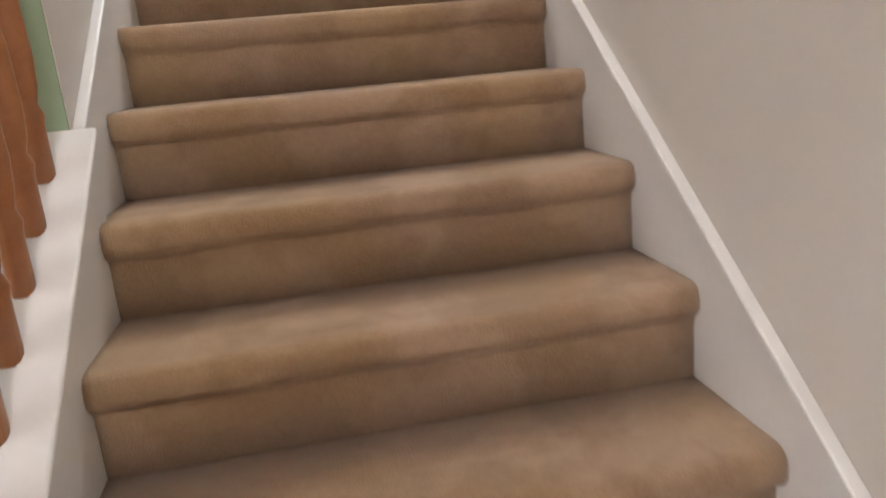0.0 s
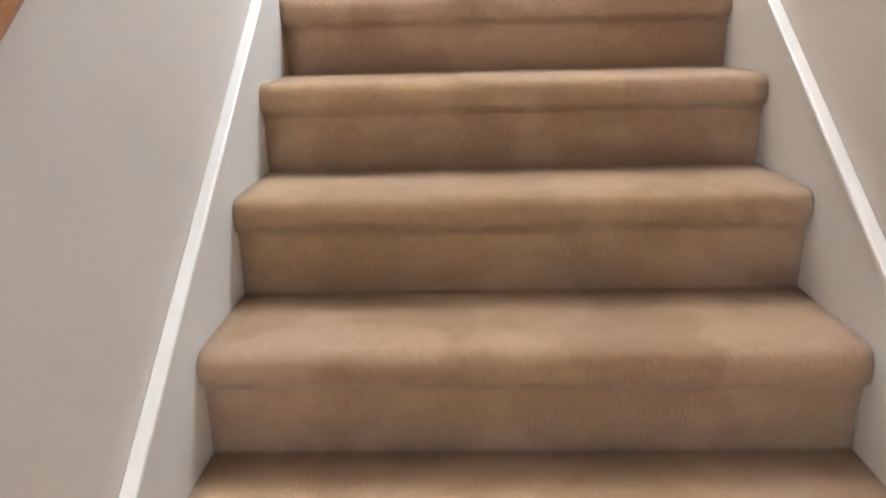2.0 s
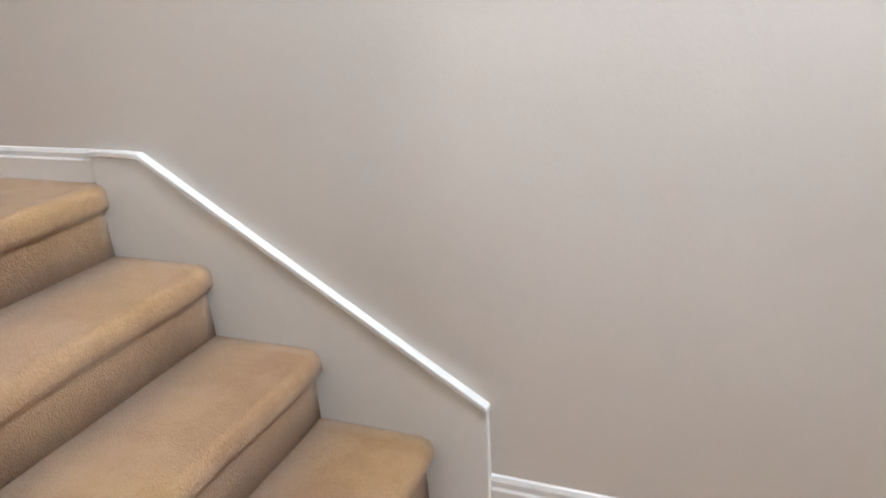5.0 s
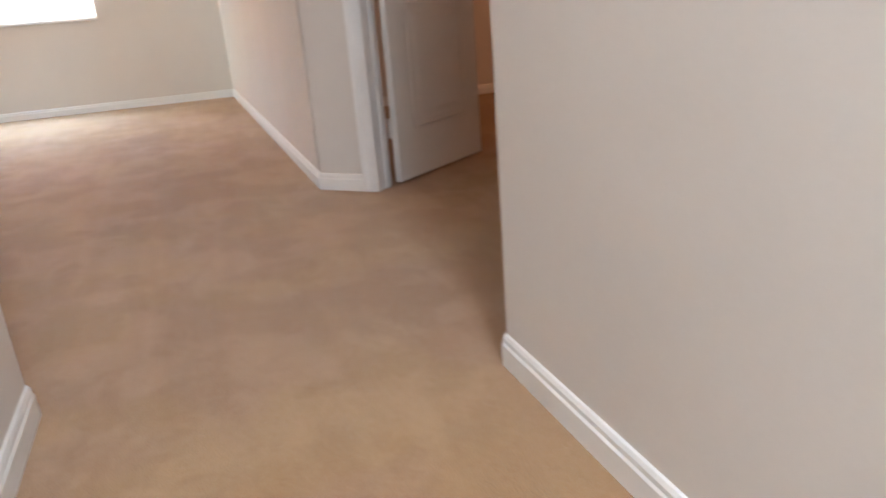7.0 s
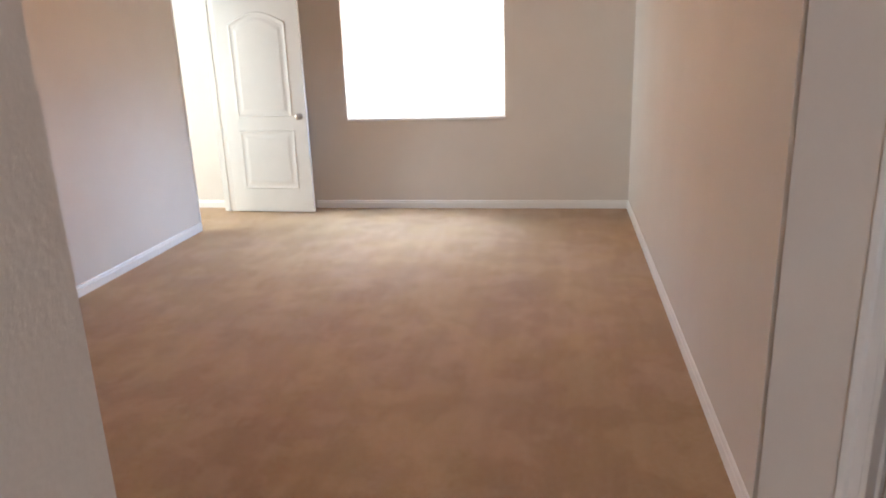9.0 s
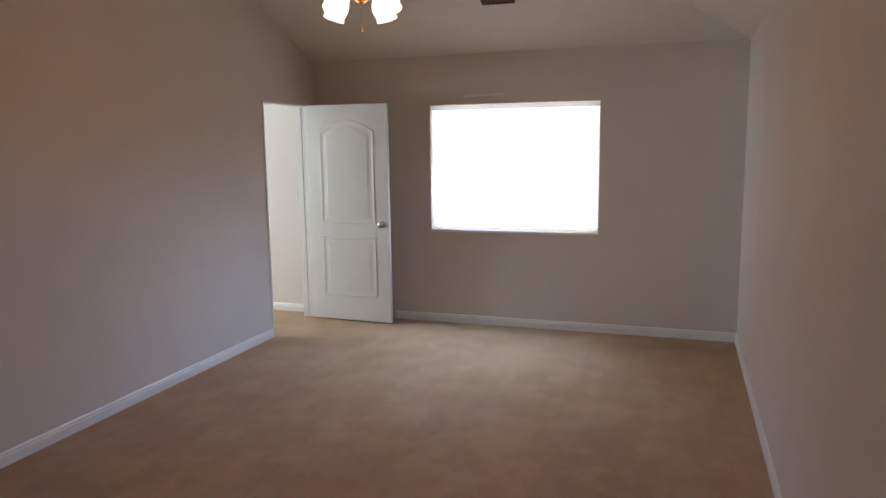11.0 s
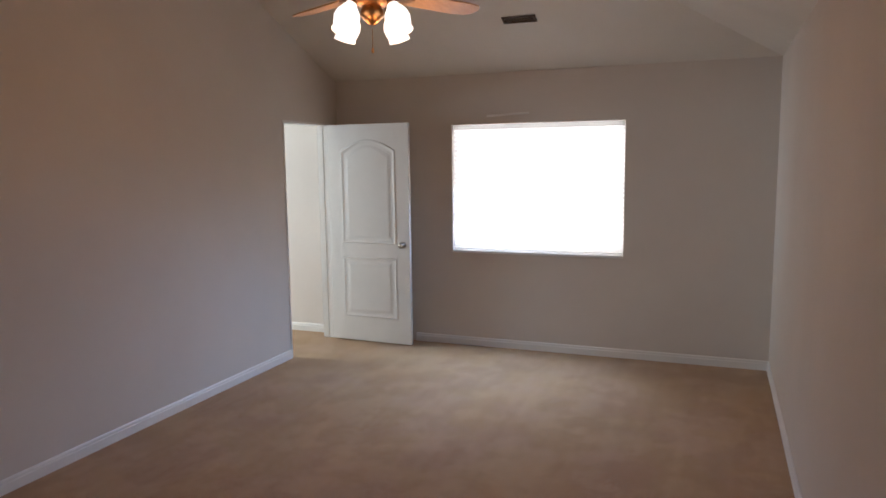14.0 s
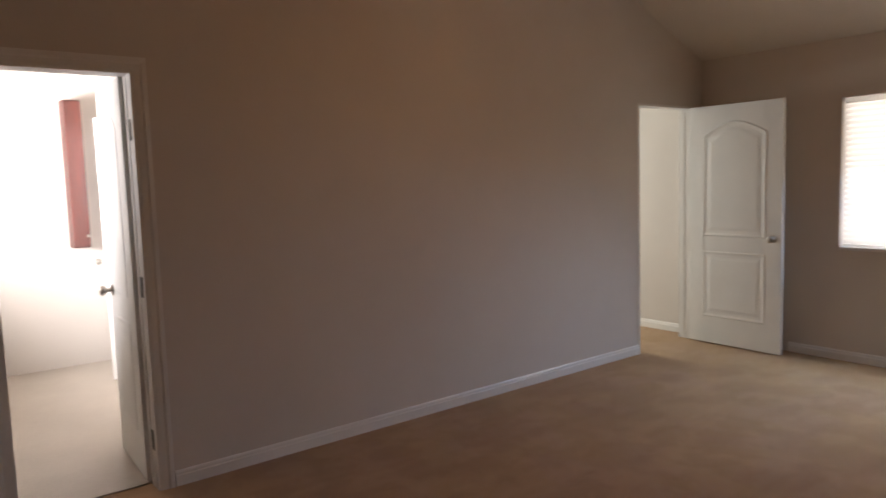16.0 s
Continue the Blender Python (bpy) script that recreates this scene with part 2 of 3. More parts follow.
LW0, LW1, LZ0, LZ1 = 2.55, 3.10, 3.25, 4.25
boxes("wall_stair_right", PAINT, "beige painted wall beside the carpeted stairs", "wall", (1.09, 1.22, -4.1, LW0, LOW, TOPC), (1.09, 1.22, LW1, FARY, LOW, TOPC),
      (1.09, 1.22, LW0, LW1, LOW, LZ0), (1.09, 1.22, LW0, LW1, LZ1, TOPC))
boxes("wall_stair_far", PAINT, "beige painted wall behind landing and upper flight", "wall",
      (-1.588, 1.22, FARY, FARY + 0.13, LOW, TOPC), (-1.588, -1.47, FARY + 0.13, 4.23, UP, TOPC))
boxes("wall_stair_left", PAINT, "beige painted wall beside the lower flight", "wall", (-0.13, -0.018, WEND + 0.006, LEFTY - 0.018, LOW, TOPC))
boxes("wall_end_green", GREEN, "pale green painted end of the stair wall", "wall", (-0.128, -0.02, WEND, WEND + 0.0055, LOW, TOPC))
boxes("wall_foyer_upper", PAINT, "beige painted wall above the open stair side", "wall", (-0.13, -0.018, -4.1, WEND - 0.001, 2.0, TOPC))
boxes("wall_hall_left", PAINT, "beige painted wall between upper flight and living room", "wall",
      (NEARX, -0.131, LEFTY - 0.12, LEFTY, LOW, TOPC + 0.6))
boxes("wall_header", PAINT, "beige painted header over the hall opening", "wall", (NEARX, -1.75, LEFTY + 0.0005, BR + 0.15, TOPC + 0.0, TOPC + 0.7))
boxes("wall_bedroom_near", PAINT, "beige painted near wall of the bedroom", "wall", *pierced((NEARX, NEARX + 0.12, -3.8, LEFTY - 0.1205, UP, TOPC + 0.7), "x", -3.0, -2.0, 3.25, 4.15))
WY0, WY1, WZ0, WZ1 = 0.467, 2.00, UP + 0.882, UP + 2.02
boxes("wall_window", PAINT, "beige painted bedroom wall with a window", "wall",
      (BX - 0.15, BX, -3.8, WY0, UP, TOPC + 0.02), (BX - 0.15, BX, WY1, 6.6, UP, TOPC + 0.02),
      (BX - 0.15, BX, WY0, WY1, UP, WZ0), (BX - 0.15, BX, WY0, WY1, WZ1, TOPC + 0.02))
A0, A1 = -3.39, -2.755         # bathroom doorway
B0, B1 = -8.03, -7.248         # closet doorway
DH = 2.055
boxes("wall_bedroom_left", PAINT, "beige painted bedroom wall with two doorways", "wall",
      (BX, B0, BL - 0.12, BL, UP, UP + 3.2), (B1, A0, BL - 0.12, BL, UP, UP + 3.2), (A1, NEARX, BL - 0.12, BL, UP, UP + 3.2),
      (B0, B1, BL - 0.12, BL, UP + DH, UP + 3.2), (A0, A1, BL - 0.12, BL, UP + DH, UP + 3.2))
boxes("wall_bedroom_right", PAINT, "beige painted bedroom side wall", "wall", (BX, DX - 0.05, BR, BR + 0.12, UP, TOPC))
S0, S1, SE = 0.295, 1.03, 1.35  # angled doorway along the wall
ANG = Matrix.Translation((DX, DY, UP)) @ Matrix.Rotation(radians(45), 4, "Z")   # x along the wall, -y to the hall
bm = bmesh.new()
add_box(bm, 0, S0, 0, 0.11, 0, 2.46, ANG)
add_box(bm, S1, SE, 0, 0.11, 0, 2.46, ANG)
add_box(bm, S0, S1, 0, 0.11, DH, 2.46, ANG)
tagged(finish("wall_angled", bm, PAINT), "beige painted angled wall with a doorway", "wall", kind="structure")
boxes("wall_vestibule", PAINT, "beige painted wall at the end of the vestibule", "wall", (-2.6, -1.589, 4.11, 4.23, UP, TOPC))
boxes("wall_dark_room", PAINT, "beige painted wall of the unlit bedroom", "wall", (-6.20, -6.05, BR + 0.121, 6.6, UP, TOPC))
boxes("wall_dark_side", PAINT, "beige painted side wall of the unlit bedroom", "wall", *pierced((-6.6, -1.4, 6.45, 6.6, UP, TOPC), "y", -5.0, -4.2, 3.5, 4.3), (-1.55, -1.4, 4.231, 6.449, UP, TOPC))
boxes("wall_bath_back", PAINT, "pale painted wall behind bathroom and closet", "wall", *pierced((-8.3, NEARX, -3.92, -3.80, UP, TOPC), "y", -7.5, -6.7, 3.45, 4.25))
boxes("wall_bath_divider", PAINT, "pale painted partition between closet and bathroom", "wall", (-4.3, -4.18, -3.8, BL - 0.121, UP, TOPC))
boxes("wall_closet_divider", PAINT, "pale painted closet wall", "wall", (-6.3, -6.18, -3.8, BL - 0.121, UP, TOPC))
boxes("wall_living", PAINT, "beige painted wall of the living room", "wall", *pierced((-4.2, -4.08, -4.1, 2.2, LOW, 1.95), "x", -2.05, -0.55, -0.1, 1.2),
      *pierced((-4.2, 1.22, -4.22, -4.10, LOW, TOPC), "y", 0.12, 0.97, 2.75, 4.45),
      (-4.2, NEARX, LEFTY - 0.12, LEFTY, LOW, 1.95))

boxes("ceiling_stair", CEILING, "plain off-white ceiling over stairs and hall", "ceiling", (-1.749, 1.22, -4.22, 4.3, TOPC, TOPC + 0.1), (-3.7, -1.749, BR, 4.3, TOPC + 0.003, TOPC + 0.1))
boxes("ceiling_living", CEILING, "plain off-white living room ceiling", "ceiling", (-4.2, -0.131, -4.22, LEFTY - 0.12, 1.90, 1.955))
boxes("ceiling_rooms", CEILING, "plain off-white ceiling of the side rooms", "ceiling",
      (-8.3, NEARX, -3.92, BL - 0.12, TOPC, TOPC + 0.1), (-6.6, -1.4, BR + 0.13, 6.6, TOPC + 0.006, TOPC + 0.1))
# vaulted bedroom ceiling: slopes rise from the window wall and the right wall to a flat
HI = UP + 3.0
RUNF, RUNR = 1.28, 1.25
bm = bmesh.new()
Y0, Y1 = BL - 0.02, BR
v = [bm.verts.new(p) for p in ((BX, Y0, TOPC), (BX, Y1, TOPC), (-1.8, Y1, TOPC), (BX + RUNF, Y0, HI), (BX + RUNF, Y1 - RUNR, HI), (-1.8, Y1 - RUNR, HI), (-1.8, Y0, HI))]
for f in ((0, 1, 4, 3), (1, 2, 5, 4), (3, 4, 5, 6)):
    bm.faces.new([v[i] for i in f])
ext = bmesh.ops.extrude_face_region(bm, geom=bm.faces[:])
for e in ext["geom"]:
    if isinstance(e, bmesh.types.BMVert):
        e.co.z += 0.12
tagged(finish("ceiling_bedroom", bm, CEILING), "vaulted off-white textured bedroom ceiling", "ceiling", kind="structure")


# Baseboards and skirts
BB = [(0, 0), (0.014, 0), (0.014, 0.066), (0.010, 0.072), (0.010, 0.086), (0.006, 0.096), (0, 0.098)]


def baseboard(p, q, z, side, k=0.8, label="white painted baseboard with a moulded top"):
    """A moulded board from p to q; side +1 has it stand out to the left of the way from p to q."""
    d = Vector((q[0] - p[0], q[1] - p[1]))
    m = Matrix.Translation((p[0], p[1], z)) @ Matrix.Rotation(math.atan2(d.y, d.x), 4, "Z")
    bm = bmesh.new()
    prism(bm, [(side * a, b * k) for a, b in BB], "x", 0, d.length)
    for vert in bm.verts:
        vert.co = m @ vert.co
    return tagged(finish("baseboard", bm, TRIM), label, "baseboard", kind="structure")


baseboard((BX, BL), (B0 - 0.06, BL), UP, 1)
baseboard((B1 + 0.003, BL), (A0 - 0.065, BL), UP, 1)
baseboard((A1 + 0.065, BL), (NEARX, BL), UP, 1)
baseboard((BX, BL + 0.8), (BX, BR), UP, -1)
baseboard((BX + 0.015, BR), (DX + 0.005, BR), UP, -1)
baseboard((NEARX, BL), (NEARX, LEFTY), UP, 1)
baseboard((NEARX, LEFTY), (-0.95, LEFTY), UP, 1)
baseboard((-1.588, FARY), (-0.9345, FARY), UP, -1)
baseboard((-1.588, 4.11), (-1.588, FARY), UP, -1)
baseboard((-2.58, 4.11), (-1.588, 4.11), UP, -1)
baseboard((DX, DY), (DX + 0.235 * C45, DY + 0.235 * C45), UP, -1)
baseboard((DX + 1.075 * C45, DY + 1.075 * C45), (DX + SE * C45, DY + SE * C45), UP, -1)
baseboard((-6.05, 6.45), (-6.05, BR + 0.13), UP, 1)
baseboard((BX, -3.79), (BX, BL - 0.13), UP, -1)
baseboard((-6.3, BL - 0.13), (-6.3, -3.79), UP, -1)
baseboard((0.005, FARY), (1.09, FARY), LAND, -1, 1.05)
baseboard((1.09, 2.189), (1.09, FARY), LAND, 1, 1.05)


def skirt(name, axis, a, b, outline):
    bm = bmesh.new()
    prism(bm, outline, axis, a, b)
    return tagged(finish(name, bm, TRIM, 0.003), "white painted sloping skirt board along the stairs", "skirt board", kind="structure")


SL = RISE1 / RUN1
UPS = 0.112


def line1(y):
    return LAND + SL * (y - EDGE) + UPS


for nm, a, b, ystart, yend in (("trim_skirt_right", 1.071, 1.0895, -1.1, 2.1885), ("trim_skirt_left", -0.0175, 0.0, WEND + 0.007, 2.1445)):
    top = 2.1445 if nm.endswith("left") else 2.135
    tail = [] if nm.endswith("left") else [(2.150, LAND + 0.104), (yend, LAND + 0.104)]
    skirt(nm, "x", a, b, [(ystart, line1(ystart) - 0.5), (ystart, line1(ystart)), (top, line1(top)), *tail, (yend, LAND - 0.3)])
    c0, c1 = (1.064, 1.0895) if nm.endswith("right") else (-0.0175, 0.007)
    bm = bmesh.new()
    prism(bm, [(ystart, line1(ystart) + 0.001), (ystart, line1(ystart) + 0.016), (top, line1(top) + 0.016), (top + 0.004, line1(top) + 0.001)], "x", c0, c1)
    tagged(finish("trim_cap", bm, TRIM, 0.004), "white rounded cap on the skirt board", "trim", kind="structure")
skirt("trim_skirt_upper", "y", FARY - 0.018, FARY, [(0.005, LAND), (0.005, 1.705), (-0.795, 2.221), (-0.84, 2.2235), (-0.934, 2.2235), (-0.934, LAND)])
bm = bmesh.new()
prism(bm, [(0.008, 1.706), (0.008, 1.722), (-0.791, 2.236), (-0.84, 2.2385), (-0.934, 2.2385), (-0.934, 2.2245), (-0.84, 2.2245), (-0.795, 2.222)], "y", FARY - 0.024, FARY)
tagged(finish("trim_cap", bm, TRIM, 0.003), "white rounded cap on the skirt board", "trim", kind="structure")
skirt("trim_skirt_inner", "y", LEFTY - 0.0175, LEFTY + 0.0, [(-0.06, LAND), (-0.06, 1.742), (-0.84, 2.256), (-0.94, 2.256), (-0.94, LAND)])


# Carpeted stairs
def step(rise, width, seed, depth):
    """One carpeted step: nosing at the origin, going +y, width along x; soft uneven nosing."""
    prof = [(0.024, -rise - 0.03), (0.023, -0.082), (0.019, -0.068), (0.008, -0.060), (0.0, -0.045), (0.0, -0.025), (0.005, -0.010), (0.017, -0.002), (0.034, 0.0)]
    if depth > 0.1:
        prof.append((depth * 0.5, 0.0))
    prof += [(depth, 0.0), (depth, -rise - 0.03)]
    n = 30
    bm = bmesh.new()
    rings = []
    for i in range(n + 1):
        x = width * i / n
        e = min(i, n - i)
        pinch = 0.005 if e == 0 else 0.002 if e == 1 else 0.0
        ring = []
        for k, (y, z) in enumerate(prof):
            w = noise.noise((x * 5, k * 0.5, seed * 3.7)) * 0.006 if 1 <= k <= 6 else 0.0
            ring.append(bm.verts.new((x, y + w * 0.8 + (pinch if 1 <= k <= 6 else 0), z + w * 0.5 - (pinch * 0.5 if 4 <= k <= 7 else 0))))
        rings.append(ring)
    m = len(prof)
    for r0, r1 in zip(rings, rings[1:]):
        for k in range(m):
            bm.faces.new((r0[k], r0[(k + 1) % m], r1[(k + 1) % m], r1[k]))
    bm.faces.new(rings[0])
    bm.faces.new(rings[-1][::-1])
    return bm


stair = empty("stairs_lower", pose(0, 0, 0), "beige carpeted straight stair flight with rounded nosings", "stairs", kind="structure")
for i in range(-4, 8):
    ob = part("step", step(RISE1, WID, i, RUN1 + 0.05), STAIR_CARPET, stair, smooth=True)
    ob.location = (0.0005, EDGE - RUN1 * (8 - i), LAND - RISE1 * (8 - i) + 0.012)
ob = part("landing_nosing", step(RISE1, WID, 8, 0.045), STAIR_CARPET, stair, smooth=True)
ob.location = (0.0005, EDGE, LAND)
YL = EDGE + 0.045
boxes("landing", STAIR_CARPET, "flat square landing in beige cut-pile carpet", "landing", (-0.148, 1.0895, YL, FARY - 0.0005, LAND - 0.2, LAND), (-0.148, 0.0003, LEFTY - 0.0175, YL, LAND - 0.2, LAND))
stair2 = empty("stairs_upper", pose(0, 0, 0), "beige carpeted short upper stair flight", "stairs", kind="structure")
for i in range(4):
    ob = part("step", step(RISE, FARY - 0.018 - LEFTY, 20 + i, RUN2 + 0.05 if i < 3 else 0.045), CARPET, stair2, smooth=True)
    ob.matrix_basis = pose(-0.117 - RUN2 * i, LEFTY, LAND + RISE * (i + 1), 0, 0, 90)


# Doors
def panel_bm(w, h, t):
    """A moulded two-panel slab: x along the width from the hinge, z up, thickness about y = 0; the upper panel has an arched top."""
    bm = bmesh.new()
    add_box(bm, 0, w, -t / 2, t / 2, 0, h)
    bmesh.ops.bevel(bm, geom=bm.edges[:], offset=0.002, segments=1, affect="EDGES")
    return bm


def panel_relief(w, z0, z1, arch, t, side):
    """A raised moulding ring round a sunk field with a raised middle."""
    x0, x1 = 0.135, w - 0.135
    def ring(inset):
        a, b, lo, hi = x0 + inset, x1 - inset, z0 + inset, z1 - inset
        pts = [(a, lo), (b, lo)]
        for k in range(13):
            u = k / 12
            pts.append((b + (a - b) * u, hi - arch + arch * math.sin(math.pi * u) if arch else hi))
        return pts
    bm = bmesh.new()
    levels = [(0, 0.0), (0.006, 0.007), (0.016, 0.005), (0.028, 0.001), (0.05, 0.0012), (0.075, 0.006)]
    rows = [[bm.verts.new((x, side * (t / 2 + 0.65 * d), z)) for x, z in ring(i)] for i, d in levels]
    n = len(rows[0])
    for r0, r1 in zip(rows, rows[1:]):
        for k in range(n):
            bm.faces.new((r0[k], r0[(k + 1) % n], r1[(k + 1) % n], r1[k]))
    bm.faces.new(rows[-1])
    return bm


def lathe(profile, seg=20, m=None):
    bm = bmesh.new()
    rings = [[bm.verts.new((r * math.cos(2 * math.pi * k / seg), r * math.sin(2 * math.pi * k / seg), z)) for k in range(seg)] for r, z in profile]
    for r0, r1 in zip(rings, rings[1:]):
        for k in range(seg):
            bm.faces.new((r0[k], r0[(k + 1) % seg], r1[(k + 1) % seg], r1[k]))
    bm.faces.new(rings[0][::-1])
    bm.faces.new(rings[-1])
    if m is not None:
        bm.transform(m)
    return bm


def door(name, m, w, label, h=2.03, hinge_mat=None):
    d = empty(name, m, label, "door", kind="structure")
    t = 0.035
    leaf = part("leaf", panel_bm(w, h, t), DOORW, d)
    for side in (-1, 1):
        part("panel", panel_relief(w, 0.23, 0.80, 0.0, t, side), DOORW, leaf, smooth=False)
        part("panel", panel_relief(w, 0.93, h - 0.14, 0.10, t, side), DOORW, leaf, smooth=False)
        prof = [(0.030, 0), (0.031, 0.006), (0.014, 0.010), (0.011, 0.030), (0.020, 0.036), (0.027, 0.046), (0.028, 0.056), (0.022, 0.066), (0.008, 0.070)]
        part("knob", lathe(prof, 18, Matrix.Translation((w - 0.065, side * t / 2, 0.93)) @ Matrix.Rotation(radians(-90 * side), 4, "X")), STEEL, d, "nickel door knob", smooth=True)
    for z in (0.25, 1.02, 1.78):
        if hinge_mat:
            bm = bmesh.new()
            add_box(bm, 0.0, 0.035, t / 2, t / 2 + 0.018, z - 0.045, z + 0.045)
            part("hinge", bm, hinge_mat, d, "small painted hinge")
            continue
        bm = lathe([(0.007, -0.045), (0.008, -0.04), (0.008, 0.04), (0.007, 0.045)], 10, Matrix.Translation((-0.006, -t / 2 - 0.002, z)))
        add_box(bm, -0.004, 0.03, -t / 2 - 0.0025, -t / 2, z - 0.045, z + 0.045)
        part("hinge", bm, STEEL, d, "small metal hinge")
    return d


def casing(name, m, x0, x1, depth, label="white painted door casing", cased=True):
    """Jambs and moulded casing of an opening; x along the wall, -y the room side, wall thickness in +y."""
    c = empty(name, m, label, "door frame", kind="structure")
    w = 0.058
    h = DH
    def trim(outline_x0, outline_x1, side_in):
        bm = bmesh.new()
        s = 1 if side_in > 0 else -1
        base = outline_x0 if s > 0 else outline_x1
        prism(bm, [(base, -0.0005), (base, -0.017), (base + s * 0.02, -0.017), (base + s * 0.03, -0.011), (base + s * w, -0.009), (base + s * w, -0.0005)], "z", 0, h + w)
        return bm
    if cased:
      part("side_casing", trim(x0 - w, x0, 1), TRIM, c)
      part("side_casing", trim(x1, x1 + w, -1), TRIM, c)
      bm = bmesh.new()
      prism(bm, [(-0.0005, h + w + 0.001), (-0.019, h + w + 0.001), (-0.019, h + w - 0.02), (-0.012, h + w - 0.03), (-0.010, h), (-0.0005, h)], "x", x0 - w, x1 + w)
      part("head_casing", bm, TRIM, c)
    for a, b in ((x0 - 0.002, x0 + 0.016), (x1 - 0.016, x1 + 0.002)):
        bm = bmesh.new()
        add_box(bm, a, b, -0.006, depth + 0.006, 0, h)
        mid = depth * 0.55
        add_box(bm, a - 0.004 if a > (x0 + x1) / 2 else b - 0.006, b - 0.012 if a > (x0 + x1) / 2 else b + 0.010, mid, mid + 0.03, 0, h - 0.02)
        part("jamb", bm, TRIM, c)
    bm = bmesh.new()
    add_box(bm, x0, x1, -0.005, depth + 0.005, h - 0.016, h + 0.002)
    part("head_jamb", bm, TRIM, c)
    return c


casing("door_frame_1", ANG, S0, S1, 0.11)
door("door_1", ANG @ pose(S0 + 0.048, 0.128, 0.012, 0, 0, 80), 0.72, "white two-panel door standing open into the unlit bedroom", hinge_mat=TRIM)
BATH = pose(A0, BL, UP, 0, 0, 0) @ Matrix.Rotation(radians(180), 4, "Z")
bath_frame = casing("door_frame_2", BATH, A0 - A1, 0, 0.12)
door("door_2", pose(A0 + 0.02, BL - 0.125, UP + 0.012, 0, 0, -93), 0.60, "white two-panel door standing open into the bathroom")
for z in (0.25, 1.02, 1.78):
    bm = bmesh.new()
    add_box(bm, A0 + 0.0165, A0 + 0.0185, BL - 0.10, BL - 0.022, UP + z - 0.05, UP + z + 0.05)
    ob = part("hinge_leaf", bm, IRON, bath_frame, "dark metal hinge leaf on the jamb")
    ob.matrix_parent_inverse = bath_frame.matrix_world.inverted()
casing("door_frame_3", pose(B0, BL, UP, 0, 0, 0) @ Matrix.Rotation(radians(180), 4, "Z"), -(B1 - B0), 0, 0.12, "white door jamb without casing on the bedroom side", cased=False)
door("door_3", pose(-7.985, BL + 0.012, UP + 0.012, 0, 0, 88), 0.835, "white arched two-panel door standing open before the window wall", hinge_mat=TRIM)


# Bedroom window with blind
win = empty("window_1", pose(BX, 0, 0), "white vinyl window with a lowered white blind, sunlit", "window", kind="structure")
win.matrix_world = pose(0, 0, 0)
bm = bmesh.new()
for d in ((WY0, WY0 + 0.016, WZ0, WZ1), (WY1 - 0.016, WY1, WZ0, WZ1), (WY0 + 0.016, WY1 - 0.016, WZ0, WZ0 + 0.02), (WY0 + 0.016, WY1 - 0.016, WZ1 - 0.02, WZ1)):
    add_box(bm, BX - 0.13, BX - 0.08, *d)
part("window_frame", bm, TRIM, win, "white vinyl frame")
for a, b in ((WY0 + 0.016, WY1 - 0.016),):
    bm = bmesh.new()
    add_box(bm, BX - 0.108, BX - 0.102, a, b, WZ0 + 0.02, WZ1 - 0.02)
    part("pane", bm, GLASS, win).visible_shadow = False
bm = bmesh.new()
add_box(bm, BX - 0.08, BX + 0.02, WY0 - 0.0, WY1 + 0.0, WZ0 - 0.02, WZ0 + 0.004)
part("window_sill", bm, TRIM, win, "narrow white sill", bevel=0.004)
blind = empty("blind", pose(0, 0, 0), "white horizontal slat blind lowered over the bright window", "blind")
bm = bmesh.new()
add_box(bm, BX - 0.06, BX - 0.015, WY0 + 0.008, WY1 - 0.008, WZ1 - 0.045, WZ1 - 0.004)
part("head_rail", bm, VINYL, blind, bevel=0.003)
bm = bmesh.new()
add_box(bm, BX - 0.055, BX - 0.02, WY0 + 0.012, WY1 - 0.012, WZ0 + 0.008, WZ0 + 0.026)
part("bottom_rail", bm, VINYL, blind, bevel=0.003)
nsl = 26
for i in range(nsl):
    z = WZ0 + 0.05 + (WZ1 - WZ0 - 0.11) * i / (nsl - 1)
    bm = bmesh.new()
    cs = [(-0.022, -0.0012), (0, 0.0018), (0.022, -0.0012), (0.022, 0.0004), (0, 0.0036), (-0.022, 0.0004)]
    prism(bm, cs, "y", WY0 + 0.005, WY1 - 0.005)
    ob = part("slat", bm, VINYL, blind)
    ob.matrix_basis = pose(BX - 0.04, 0, z, 0, 62, 0)
boxes("backdrop", OUTSIDE, "bright hazy daylight outside the window", "backdrop", (BX - 1.5, BX - 1.48, -2.5, 5.0, UP - 1.5, UP + 3.2))


# thin white bar on the wall above the window head
strip = empty("window_strip", pose(BX, 0.99, WZ1 + 0.075, 2, 0, 0), "thin white strip on the wall above the window", "bracket")
bm = bmesh.new()
add_box(bm, 0.0005, 0.012, -0.19, 0.19, -0.009, 0.009)
part("strip", bm, TRIM, strip, bevel=0.003)


